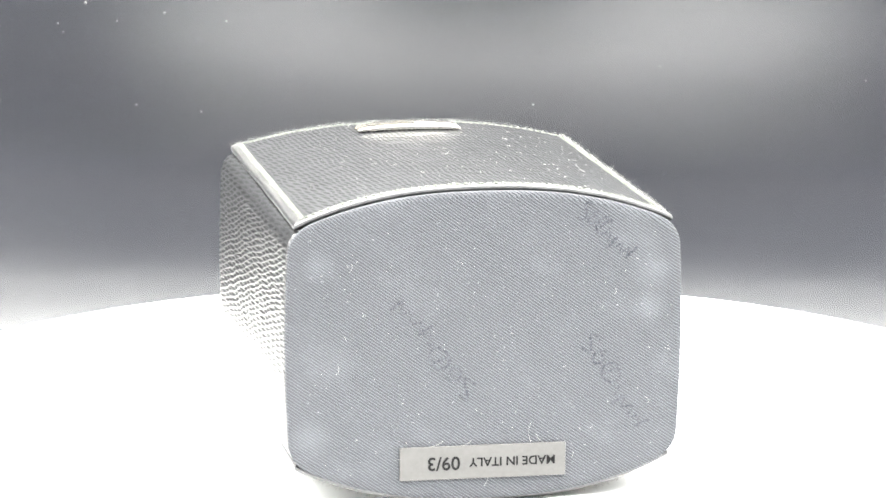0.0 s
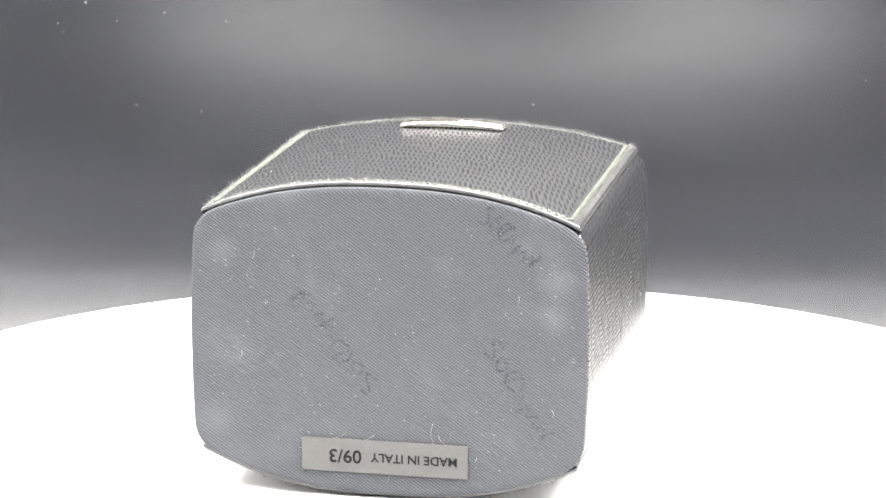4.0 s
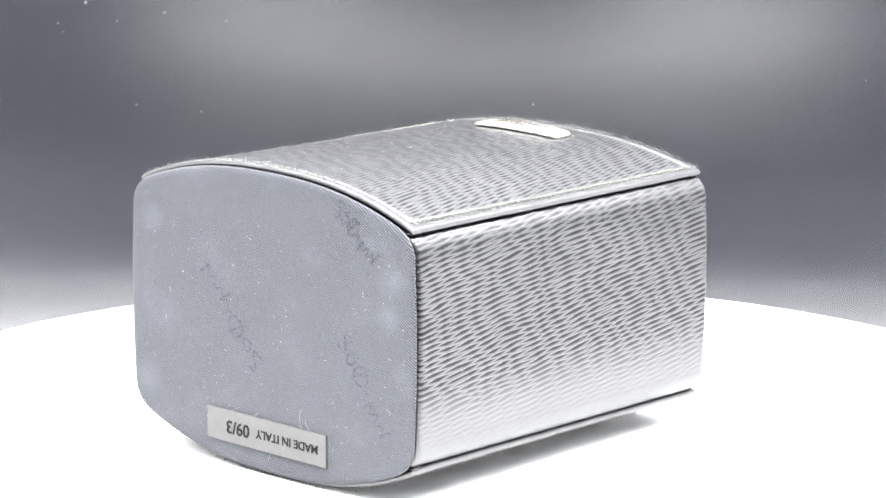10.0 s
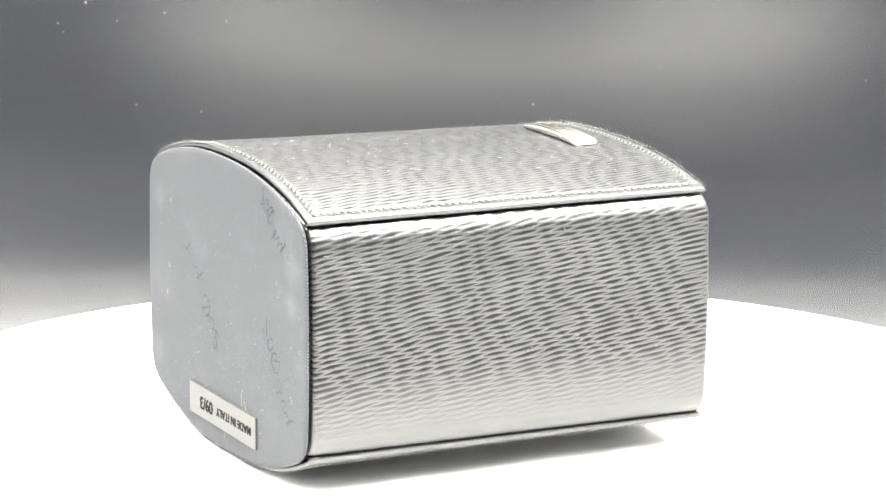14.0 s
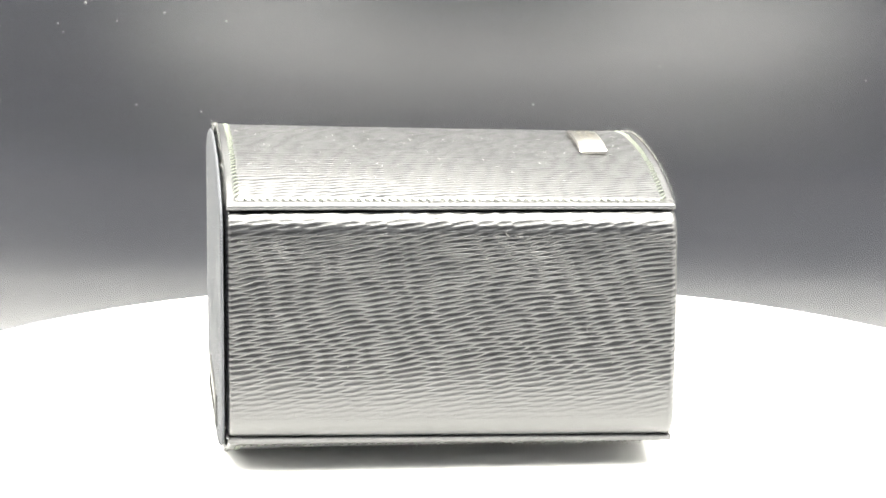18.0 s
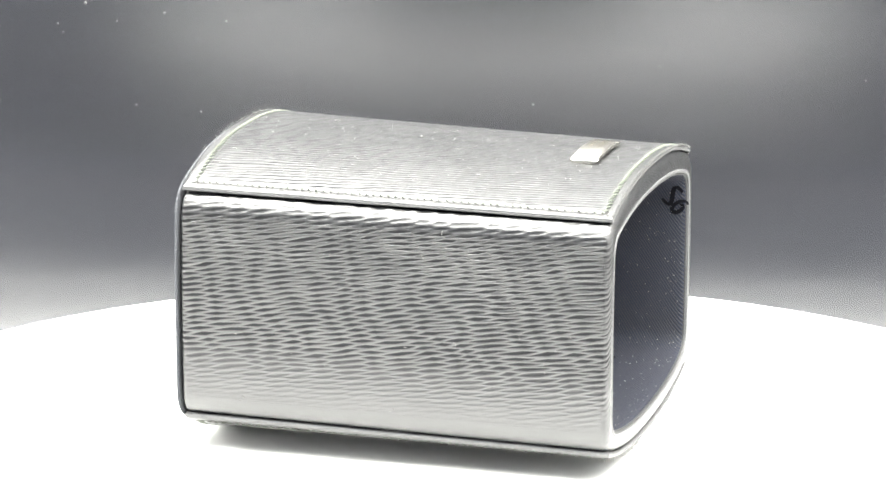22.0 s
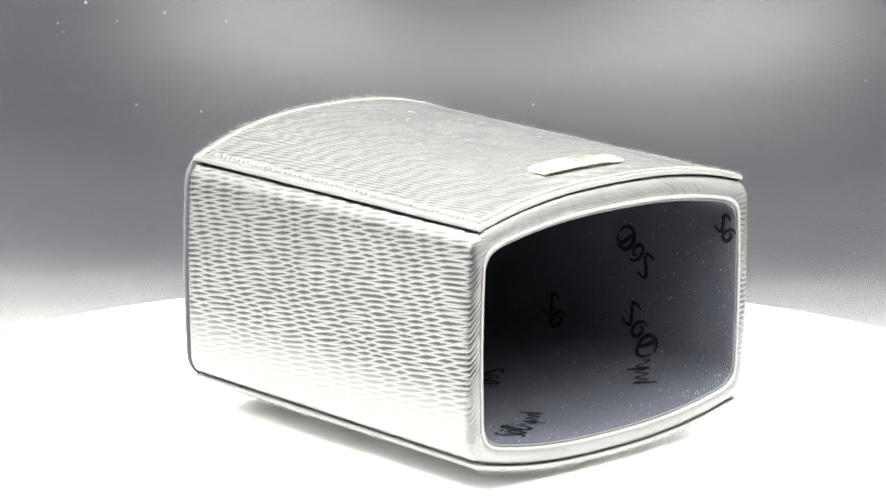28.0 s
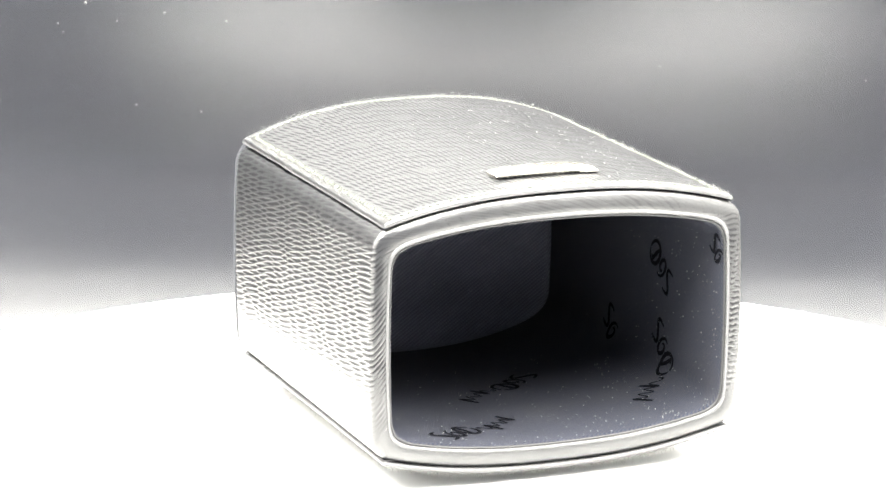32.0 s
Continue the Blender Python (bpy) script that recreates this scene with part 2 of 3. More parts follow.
def panel_half(y):
    """Half the width of the stitched panels."""
    return 41.8 + 0.3 * (y - Y0) / (Y1 - Y0)


def bulge(u):
    return 1 - abs(min(1.0, max(-1.0, u))) ** 2.4


def top_z(x, y):
    cx, hw, zt, zb, bt, bb = sect(y)
    return zt + bt * bulge((x - cx) / (panel_half(y) + 0.1))


def low_z(x, y):
    cx, hw, zt, zb, bt, bb = sect(y)
    return zb - bb * bulge((x - cx) / (panel_half(y) + 0.1))


def outline(y, grow=0.0, wide=0.0, rc=4.6, n_top=44, n_side=30, n_corner=9):
    """Closed cross-section, anticlockwise seen from the base end, with soft corners and slightly bowed sides."""
    cx, hw, zt, zb, bt, bb = sect(y)
    hw += wide
    pts = []

    def side_x(z):
        m, h = (zt + zb) / 2, (zt - zb) / 2
        return hw - 0.3 + 0.9 * (1 - ((z - m) / h) ** 2)

    for i in range(n_side):
        z = zb + rc + (zt - zb - 2 * rc) * i / n_side
        pts.append((cx + side_x(z), z))

    def corner(a, b, c):
        for i in range(n_corner):
            s = i / n_corner
            pts.append(tuple((1 - s) ** 2 * p + 2 * s * (1 - s) * q + s * s * r for p, q, r in zip(a, b, c)))

    xt = hw - 0.8 - rc
    corner((cx + side_x(zt - rc), zt - rc), (cx + hw - 0.4, zt - 0.3), (cx + xt, top_z(cx + xt, y)))
    for i in range(n_top):
        x = cx + xt - 2 * xt * i / n_top
        pts.append((x, top_z(x, y)))
    corner((cx - xt, top_z(cx - xt, y)), (cx - hw + 0.4, zt - 0.3), (cx - side_x(zt - rc), zt - rc))
    for i in range(n_side):
        z = zt - rc - (zt - zb - 2 * rc) * i / n_side
        pts.append((cx - side_x(z), z))
    corner((cx - side_x(zb + rc), zb + rc), (cx - hw + 0.4, zb + 0.3), (cx - xt, low_z(cx - xt, y)))
    for i in range(n_top):
        x = cx - xt + 2 * xt * i / n_top
        pts.append((x, low_z(x, y)))
    corner((cx + xt, low_z(cx + xt, y)), (cx + hw - 0.4, zb + 0.3), (cx + side_x(zb + rc), zb + rc))
    p = np.array(pts)
    if grow:
        d = np.roll(p, -1, 0) - np.roll(p, 1, 0)
        d /= np.linalg.norm(d, axis=1)[:, None]
        p = p + grow * np.stack([d[:, 1], -d[:, 0]], 1)
    return p


def drop_top(p, y, grow):
    """The mouth and the lining hang lower under the top panel, where the leather is doubled."""
    zt, zb = sect(y)[2:4]
    mid = (zt + zb) / 2
    k = 1.25 * min(1.0, max(0.0, -grow - 0.5) / 4)
    p[:, 1] -= k * np.clip((p[:, 1] - mid) / (zt - mid), 0, 1.3) ** 2
    return p


def tube(rows, name, mat, parent, label="", cap_first=False, cap_last=False, wide=0.0, rounder=False, planar=False):
    """A skin through cross-sections; rows of (y, grow). The map is in metres: round the section and along the skin, or flat across it."""
    verts, uvs, faces = [], [], []
    n = len(outline(0.0))
    v_len, last = 0.0, None
    for y, grow in rows:
        p = outline(min(Y1, max(Y0, y)), grow, wide, 4.6 + 0.9 * max(0.0, -grow - 0.6) if rounder else 4.6)
        if rounder:
            p = drop_top(p, min(Y1, max(Y0, y)), grow)
        if last is not None:
            v_len += math.hypot(y - last[0], grow - last[1])
        last = (y, grow)
        q = np.vstack([p, p[:1]])
        s = np.concatenate([[0], np.cumsum(np.linalg.norm(np.diff(q, axis=0), axis=1))])
        for i in range(n + 1):
            verts.append((q[i, 0] * MM, y * MM, q[i, 1] * MM))
            uvs.append((q[i, 0] * MM, q[i, 1] * MM) if planar else (s[i] * MM, v_len * MM))
    m = n + 1
    for k in range(len(rows) - 1):
        for i in range(n):
            faces.append((k * m + i, k * m + i + 1, (k + 1) * m + i + 1, (k + 1) * m + i))
    for which, k in ((cap_first, 0), (cap_last, len(rows) - 1)):
        if which:
            c = len(verts)
            ring = [verts[k * m + i] for i in range(n)]
            verts += ring
            uvs += [(r[0], r[2]) for r in ring]
            order = range(n) if k == 0 else range(n - 1, -1, -1)
            faces.append(tuple(c + i for i in order))
    return mesh_object(name, verts, faces, mat, parent, label, uvs)


# the embossed grain, as a height between 0 in the hollows and 1 on the ridges; all in mm
def patches(u, v, size_u, size_v, seed):
    """Smooth random patches between 0 and 1 over arrays u and v."""
    table = np.random.RandomState(seed).rand(128, 128)
    a, b = np.asarray(u) / size_u + 37.3, np.asarray(v) / size_v + 51.7
    i, j = np.floor(a).astype(int), np.floor(b).astype(int)
    fa, fb = a - i, b - j
    fa, fb = fa * fa * (3 - 2 * fa), fb * fb * (3 - 2 * fb)
    i0, j0, i1, j1 = i % 128, j % 128, (i + 1) % 128, (j + 1) % 128
    return (table[i0, j0] * (1 - fa) + table[i1, j0] * fa) * (1 - fb) + (table[i0, j1] * (1 - fa) + table[i1, j1] * fa) * fb


def grain_height(u, v, slope, pitch, cross, wander=1.0, floor=0.2):
    """Two families of long ridges that cross at a low angle and leave slim lens-shaped hollows; u is across them."""
    waves = []
    for k, seed, strong, step in ((1.0, 10, 0.95, 0.9 * pitch), (-0.9, 20, 1.0, pitch)):
        phase = (u + v * (slope + k * cross)) / step
        phase = phase + wander * (0.6 * patches(u, v, 15, 40, seed) + 0.65 * patches(u, v, 6, 15, seed + 1) + 0.6 * patches(u, v, 2.4, 5.5, seed + 2))
        waves.append(np.sin(2 * math.pi * phase) * strong * (0.72 + 0.36 * patches(u, v, 4, 10, seed + 3)))
    a, b = waves
    soft = np.maximum(0.12 - np.abs(a - b), 0) / 0.12
    top = np.maximum(a, b) + soft * soft * 0.12 / 4
    y = np.clip((top - floor) / (1.02 - floor), 0, 1.1)
    return np.where(y < 0.25, y * y * 2.0, y - 0.125) / 0.875


case = tagged(empty("leather_case"), "black grained leather case lying on its side on a white turntable", "case")

# outer skin with its rolled mouth
def skin():
    """The embossed leather, wrapped round the case; rows of (y, grow, lean of the surface towards the mouth)."""
    rows = [(Y0 + 0.0, -3.0, 0), (Y0 + 0.1, -1.5, 0), (Y0 + 0.3, -0.75, 0), (Y0 + 0.65, -0.25, 0), (Y0 + 1.1, -0.05, 0)]
    rows += [(y, 0.0, 0) for y in np.linspace(Y0 + 1.5, Y1 - 2.4, 240)]
    for a in np.linspace(0, 150, 26)[1:]:
        a = radians(a)
        rows.append((Y1 - 1.9 + 1.8 * math.sin(a), -2.45 * (1 - math.cos(a)), a))
    verts, uvs, pit = [], [], []
    v_len, last = 0.0, None
    for y, grow, lean in rows:
        yc = min(Y1, max(Y0, y))
        p = outline(yc, grow, 0.0, 4.6 + 0.9 * max(0.0, -grow - 0.6), n_top=90, n_side=290, n_corner=26)
        p = drop_top(p, yc, grow)
        if last is not None:
            v_len += math.hypot(y - last[0], grow - last[1])
        last = (y, grow)
        q = np.vstack([p, p[:1]])
        d = np.roll(p, -1, 0) - np.roll(p, 1, 0)
        d /= np.linalg.norm(d, axis=1)[:, None]
        out = np.stack([d[:, 1], -d[:, 0]], 1)
        out = np.vstack([out, out[:1]])
        s = np.concatenate([[0], np.cumsum(np.linalg.norm(np.diff(q, axis=0), axis=1))])
        zt, zb = sect(yc)[2:4]
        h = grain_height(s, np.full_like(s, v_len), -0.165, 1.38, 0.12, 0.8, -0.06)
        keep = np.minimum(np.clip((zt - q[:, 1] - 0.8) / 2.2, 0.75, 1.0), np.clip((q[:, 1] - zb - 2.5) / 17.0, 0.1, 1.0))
        if lean > 0.3:
            keep = np.maximum(keep, 0.6) * 0.85
        sunk = -0.175 * keep * (1 - h) + 0.02 * (patches(s, np.full_like(s, v_len), 9, 14, 77) - 0.5)
        # it dips where the stitched panels end
        ragged = 0.5 * patches(np.sign(q[:, 0]) * 20 + 0 * s, np.full_like(s, y), 40, 1.6, 91)
        beyond = np.abs(q[:, 0] - sect(yc)[0]) - panel_half(yc)
        dip = np.clip((0.6 * ragged - 0.32 - beyond) / 0.5, 0, 1) * np.where(lean > 0, 0.0, 1.0)
        sunk = sunk * (1 - dip) - 0.8 * dip * dip * (3 - 2 * dip)
        x = q[:, 0] + out[:, 0] * sunk * math.cos(lean)
        z = q[:, 1] + out[:, 1] * sunk * math.cos(lean)
        yy = np.full_like(s, y) + sunk * math.sin(lean)
        verts.append(np.stack([x, yy, z], 1) * MM)
        uvs.append(np.stack([s, np.full_like(s, v_len)], 1) * MM)
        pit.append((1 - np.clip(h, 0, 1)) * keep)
    m, k = len(verts[0]), len(verts)
    a = (np.arange(k - 1)[:, None] * m + np.arange(m - 1)[None, :]).ravel()
    faces = np.stack([a, a + 1, a + m + 1, a + m], 1).tolist()
    faces.append(tuple(range(m - 1)))
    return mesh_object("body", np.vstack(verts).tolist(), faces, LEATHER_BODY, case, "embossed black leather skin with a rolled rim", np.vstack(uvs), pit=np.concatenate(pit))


body = skin()

# cloth lining with its floor, and the thin cord where it meets the rim
rows = [(Y1 - 0.9, -4.5), (Y1 - 1.0, -4.85), (Y1 - 2.0, -5.0)] + [(y, -5.1) for y in np.linspace(Y1 - 4, -53.0, 30)]
lining = tube(rows, "lining", CLOTH_LINING, case, "dark navy woven twill lining", rounder=True)
rows = [(-52.2, -5.3), (-52.6, -5.6), (-52.7, -6.2)]
tube(rows, "inner_base", CLOTH_INNER, case, "grey cloth inner bottom of the case", cap_last=True, rounder=True)
rows = [(Y1 - 0.85 + 0.3 * math.sin(a), -4.5 + 0.3 * math.cos(a)) for a in np.linspace(0, 2 * math.pi, 9)]
tube(rows, "piping", CORD, case, "thin dark cord round the mouth", rounder=True)
rows = [(Y1 - 0.42 + 0.34 * math.sin(a), -3.85 + 0.36 * math.cos(a)) for a in np.linspace(0, 2 * math.pi, 11)]
tube(rows, "rim_lip", LIP, case, "thin pale folded edge inside the rim", rounder=True)

# base board covered in cloth
rows = [(Y0 - 0.52, -2.5), (Y0 - 0.58, 0.15), (Y0 - 0.8, 0.28), (Y0 - 1.05, 0.18), (Y0 - 1.22, -0.15), (Y0 - 1.3, -0.9)]
base_board = tube(rows, "base_board", CLOTH_BASE, case, "flat base covered in worn grey twill", cap_last=True, wide=-0.4, planar=True)


# the two stitched panels
THICK = 1.35


def panel(name, surface, sign, label, fine):
    """A leather sheet that follows the bulge: rounded at its edges, drawn in along the seam, embossed within it."""
    ya, yb = -56.3, 44.2
    edge = [0, 0.06, 0.16, 0.32, 0.55, 0.8, 1.1, 1.4, 1.7, 1.95, 2.15, 2.3, 2.45, 2.65, 2.9]

    def stops(length, step):
        inner = np.linspace(3.1, length - 3.1, max(2, int((length - 6.2) / step)))
        return np.concatenate([edge, inner, length - np.array(edge[::-1])])

    ax, by = stops(83.6, 0.17 if fine else 1.0) / 83.6, stops(yb - ya, 0.45 if fine else 1.0)
    A, B = np.meshgrid(ax, by)
    Y = ya + B
    half = panel_half(Y) + 0.22 * (patches(Y, np.sign(A - 0.5), 2.2, 1, 61) - 0.5) + 0.3 * (patches(Y, np.sign(A - 0.5), 13, 1, 62) - 0.5)
    X = sect(Y)[0] + half * (2 * A - 1)
    d = np.minimum(np.minimum(A, 1 - A) * 2 * half, np.minimum(B, yb - ya - B))
    up = np.full_like(d, THICK)
    r = 0.5
    low = np.clip(1 - d / r, 0, 1)
    up -= r * (1 - np.sqrt(1 - low * low))
    up -= 0.34 * np.exp(-((d - 2.3) / 0.5) ** 2)
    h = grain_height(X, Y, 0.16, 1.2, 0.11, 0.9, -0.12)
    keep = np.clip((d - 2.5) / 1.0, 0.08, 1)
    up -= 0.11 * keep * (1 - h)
    u = (X - sect(Y)[0]) / (half + 0.1)
    hill = 1 - np.abs(np.clip(u, -1, 1)) ** 2.4
    cx, hw, zt, zb, bt, bb = sect(Y)
    Z = (zt + bt * hill if sign > 0 else zb - bb * hill) + sign * up
    verts = (np.stack([X, Y, Z], 2).reshape(-1, 3) * MM).tolist()
    uvs = np.stack([X, Y], 2).reshape(-1, 2) * MM
    k, m = X.shape
    a = (np.arange(k - 1)[:, None] * m + np.arange(m - 1)[None, :]).ravel()
    quads = np.stack([a, a + 1, a + m + 1, a + m], 1)
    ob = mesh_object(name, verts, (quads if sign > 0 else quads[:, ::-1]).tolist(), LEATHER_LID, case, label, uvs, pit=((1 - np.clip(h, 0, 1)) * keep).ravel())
    # the cut edge all round
    loop = [(0, i) for i in range(m)] + [(j, m - 1) for j in range(1, k)] + [(k - 1, i) for i in range(m - 2, -1, -1)] + [(j, 0) for j in range(k - 2, 0, -1)]
    verts, faces, n = [], [], len(loop)
    for inset, lift in ((0.0, 0.0), (-0.03, -0.12), (0.02, -0.52), (0.6, -0.68), (3.0, -0.74)):
        for j, i in loop:
            x, y, z = X[j, i], Y[j, i], Z[j, i]
            x += inset * (1 if i == 0 else -1 if i == m - 1 else 0)
            y += inset * (1 if j == 0 else -1 if j == k - 1 else 0)
            verts.append((x * MM, y * MM, (z + sign * lift) * MM))
    for c in range(4):
        for i in range(n):
            j = (i + 1) % n
            q = (c * n + i, c * n + j, (c + 1) * n + j, (c + 1) * n + i)
            faces.append(q[::-1] if sign > 0 else q)
    mesh_object("cut_edge", verts, faces, EDGE, ob, "raw dark cut edge of the leather")
    return ob


top_panel = panel("top_panel", top_z, 1, "arched black leather panel with pale stitched edges", True)
bottom_panel = panel("bottom_panel", low_z, -1, "arched black leather panel the case rests on", False)


def stitches(surface, sign, parent, inset=2.3):
    """One thread: short plump stitches with gaps along all four edges of a panel."""
    path = []
    ya, yb = -56.3 + inset, 44.2 - inset

    def at(u, y):
        x = sect(y)[0] + (panel_half(y) - inset) * u
        return Vector((x, y, surface(x, y) + sign * 1.38))

    path += [at(u, ya) for u in np.linspace(-1, 1, 120)]
    path += [at(1, y) for y in np.linspace(ya, yb, 140)[1:]]
    path += [at(u, yb) for u in np.linspace(1, -1, 120)[1:]]
    path += [at(-1, y) for y in np.linspace(yb, ya, 140)[1:]]
    acc = [0.0]
    for a, b in zip(path, path[1:]):
        acc.append(acc[-1] + (b - a).length)

    def where(d):
        k = min(len(acc) - 2, max(0, int(np.searchsorted(acc, d)) - 1))
        s = (d - acc[k]) / max(1e-6, acc[k + 1] - acc[k])
        return path[k].lerp(path[k + 1], s)

    verts, faces, rng = [], [], random.Random(5)
    pitch, d, sides = 1.7, 0.3, 7
    while d + pitch < acc[-1]:
        a, b = where(d), where(d + 1.2)
        along = (b - a).normalized()
        up = Vector((0, 0, sign))
        across = along.cross(up).normalized()
        slip = rng.uniform(-0.18, 0.18)
        base = len(verts)
        for s, r, lift in ((0.0, 0.12, -0.34), (0.15, 0.24, -0.14), (0.5, 0.28, -0.02), (0.85, 0.24, -0.14), (1.0, 0.12, -0.34)):
            c = a.lerp(b, s) + across * (slip + 1.5 * (s - 0.5)) + up * lift
            for i in range(sides):
                w = 2 * math.pi * i / sides
                p = c + (across * math.cos(w) + up * 0.75 * math.sin(w)) * r
                verts.append(p * MM)
        for k in range(4):
            for i in range(sides):
                j = (i + 1) % sides
                faces.append((base + k * sides + i, base + k * sides + j, base + (k + 1) * sides + j, base + (k + 1) * sides + i))
        d += pitch
    ob = mesh_object("stitching", verts, faces, THREAD, parent, "pale waxed thread stitches")
    return tagged(ob, kind="stuff")


stitches(top_z, 1, top_panel)
stitches(low_z, -1, bottom_panel)


# polished emblem bar, bent with the panel
def emblem():
    """A flat bar with two slots that run from its far end to half its length."""
    x0, x1, y0 = -19.7, 5.2, 26.9
    half = -5.6
    xs = sorted(list(np.linspace(x0, half, 18)) + [half + 0.02] + list(np.linspace(half + 0.4, x1, 18)))
    section = [(0.5, -0.15), (0.0, 0.3), (0.0, 0.95), (0.25, 1.2), (1.6, 1.2), (1.65, -1), (2.4, -1), (2.45, 1.25), (3.8, 1.25), (3.85, -1), (4.6, -1),
               (4.65, 1.2), (6.25, 1.2), (6.5, 0.95), (6.5, 0.3), (6.0, -0.15)]
    verts, faces = [], []
    m, nx = len(section), len(xs)
    for i, x in enumerate(xs):
        e = min(i, nx - 1 - i)
        squeeze = (0.3, 0.06)[e] if e < 2 else 0.0
        s = (x - x0) / (x1 - x0)
        for d, h in section:
            if h == -1:
                h = 0.55 if x <= half else 1.2
            step = -0.3 if x < half and d > 4.66 and s < 0.18 else 0.0
            y = y0 + d + (3.25 - d) * squeeze * 0.25
            verts.append((x * MM, y * MM, (0.8 * top_z(x, 30) + 0.2 * top_z(half, 30) + 1.5 + (h + step) * (0.75 + 0.5 * (1 - (2 * s - 1) ** 2)) * (1 - squeeze)) * MM))
    for i in range(nx - 1):
        for j in range(m):
            k = (j + 1) % m
            faces.append((i * m + j, i * m + k, (i + 1) * m + k, (i + 1) * m + j))
    faces.append(tuple(range(m))[::-1])
    faces.append(tuple((nx - 1) * m + j for j in range(m)))
    return mesh_object("emblem", verts, faces, CHROME, case, "polished silver metal bar emblem with two slots", smooth=False)


emblem()


# maker's patch on the base, sewn on upside down
def words(text, size, m, mat, parent, depth=0.00008):
    cu = bpy.data.curves.new("lettering", "FONT")
    cu.body, cu.size, cu.extrude, cu.offset = text, size, depth, size * 0.012
    cu.align_x = "LEFT"
    tmp = new("lettering_curve", cu)
    bpy.context.view_layer.update()
    me = bpy.data.meshes.new_from_object(tmp.evaluated_get(bpy.context.evaluated_depsgraph_get()))
    bpy.data.objects.remove(tmp)
    me.materials.clear()
    me.materials.append(mat)
    me.transform(m)
    ob = new("lettering", me)
    ob.parent = parent
    return ob


BASE_Y = Y0 - 1.3
bm = bmesh.new()
box(bm, -25.8 * MM, 11.4 * MM, (BASE_Y - 0.55) * MM, (BASE_Y + 0.02) * MM, -3.75 * MM, 3.75 * MM, 0.15 * MM)
patch = part("label_patch", bm, PATCH, case, "small grey leather origin label with pressed lettering")
patch.matrix_local = pose(0, 0, 8.3 * MM, 0, 0, 0)
flip = Matrix(((-1, 0, 0), (0, 0, -1), (0, -1, 0))).to_4x4()


def on_patch(x, z):
    return Matrix.Translation((x * MM, (BASE_Y - 0.58) * MM, z * MM)) @ flip


words("MADE IN ITALY", 0.0028, on_patch(9.1, 0.9), INK, patch)
words("09/3", 0.0042, on_patch(-12.3, 1.3), INK, patch)


# ---------------------------------------------------------------- marks woven into the cloth: plain strokes, no letters
def strokes_mesh(name, strokes, place, width, mat, parent, label):
    """Flat ribbons along strokes of (s, w) points in mm; place(s, w) gives the point and the normal of the cloth there."""
    verts, faces = [], []
    for pts, k in strokes:
        base = len(verts)
        for i, (a, b) in enumerate(pts):
            a2, b2 = pts[min(i + 1, len(pts) - 1)]
            a1, b1 = pts[max(i - 1, 0)]
            da, db = a2 - a1, b2 - b1
            ln = math.hypot(da, db) or 1.0
            h = width * k * (0.45 + 0.55 * math.sin(math.pi * (i + 0.5) / len(pts))) / 2
            for side in (-1, 1):
                p = place(a - db / ln * h * side, b + da / ln * h * side)
                verts.append((p[0] * MM, p[1] * MM, p[2] * MM))
        for i in range(len(pts) - 1):
            q = base + 2 * i
            faces.append((q, q + 1, q + 3, q + 2))
    return mesh_object(name, verts, faces, mat, parent, label)


def mark_strokes(length, height):
    """A big hook, a small hook, a big ring and a row of slanted bars, as the mark shows from afar."""
    k, out = length / 28.0, []

    def hook(s0, r, flip_it):
        """A double curl, from the top down."""
        return [(s0 + r * 0.8 * math.sin(2 * math.pi * (1.15 * q - 0.07)) * flip_it, height * (0.5 + 0.5 * math.cos(math.pi * q))) for q in np.linspace(0, 1, 22)]

    out.append((hook(2.2 * k, 2.3 * k, -1), 1.2))
    curl = [(6.6 * k + (2.0 - 1.35 * q) * k * math.cos(1.2 + 7.6 * q), height * (0.45 + (0.5 - 0.32 * q) * math.sin(1.2 + 7.6 * q))) for q in np.linspace(0, 1, 26)]
    out.append((curl, 1.1))
    ring = [(11.4 * k + 2.5 * k * math.cos(a), height * (0.52 + 0.5 * math.sin(a))) for a in np.linspace(0.4, 2 * math.pi + 0.2, 26)]
    out.append((ring, 1.25))
    out.append(([(9.9 * k, height * 0.02), (10.9 * k, height * 0.5), (11.4 * k, height * 0.95), (12.2 * k, height * 0.8)], 1.2))
    wave = [((14.6 + 12.6 * q) * k, height * (0.24 + 0.24 * math.sin(2 * math.pi * 4.0 * q))) for q in np.linspace(0, 1, 72)]
    for i in range(0, 71, 8):
        out.append((wave[i:i + 10], 0.62))
    for s0, low, tall in ((18.0, -0.35, 0.5), (26.4, 0.0, 0.85)):
        out.append(([(s0 * k, height * low), ((s0 + 0.3) * k, height * (low + tall) / 2), ((s0 + 0.7) * k, height * tall)], 1.3))
    return out


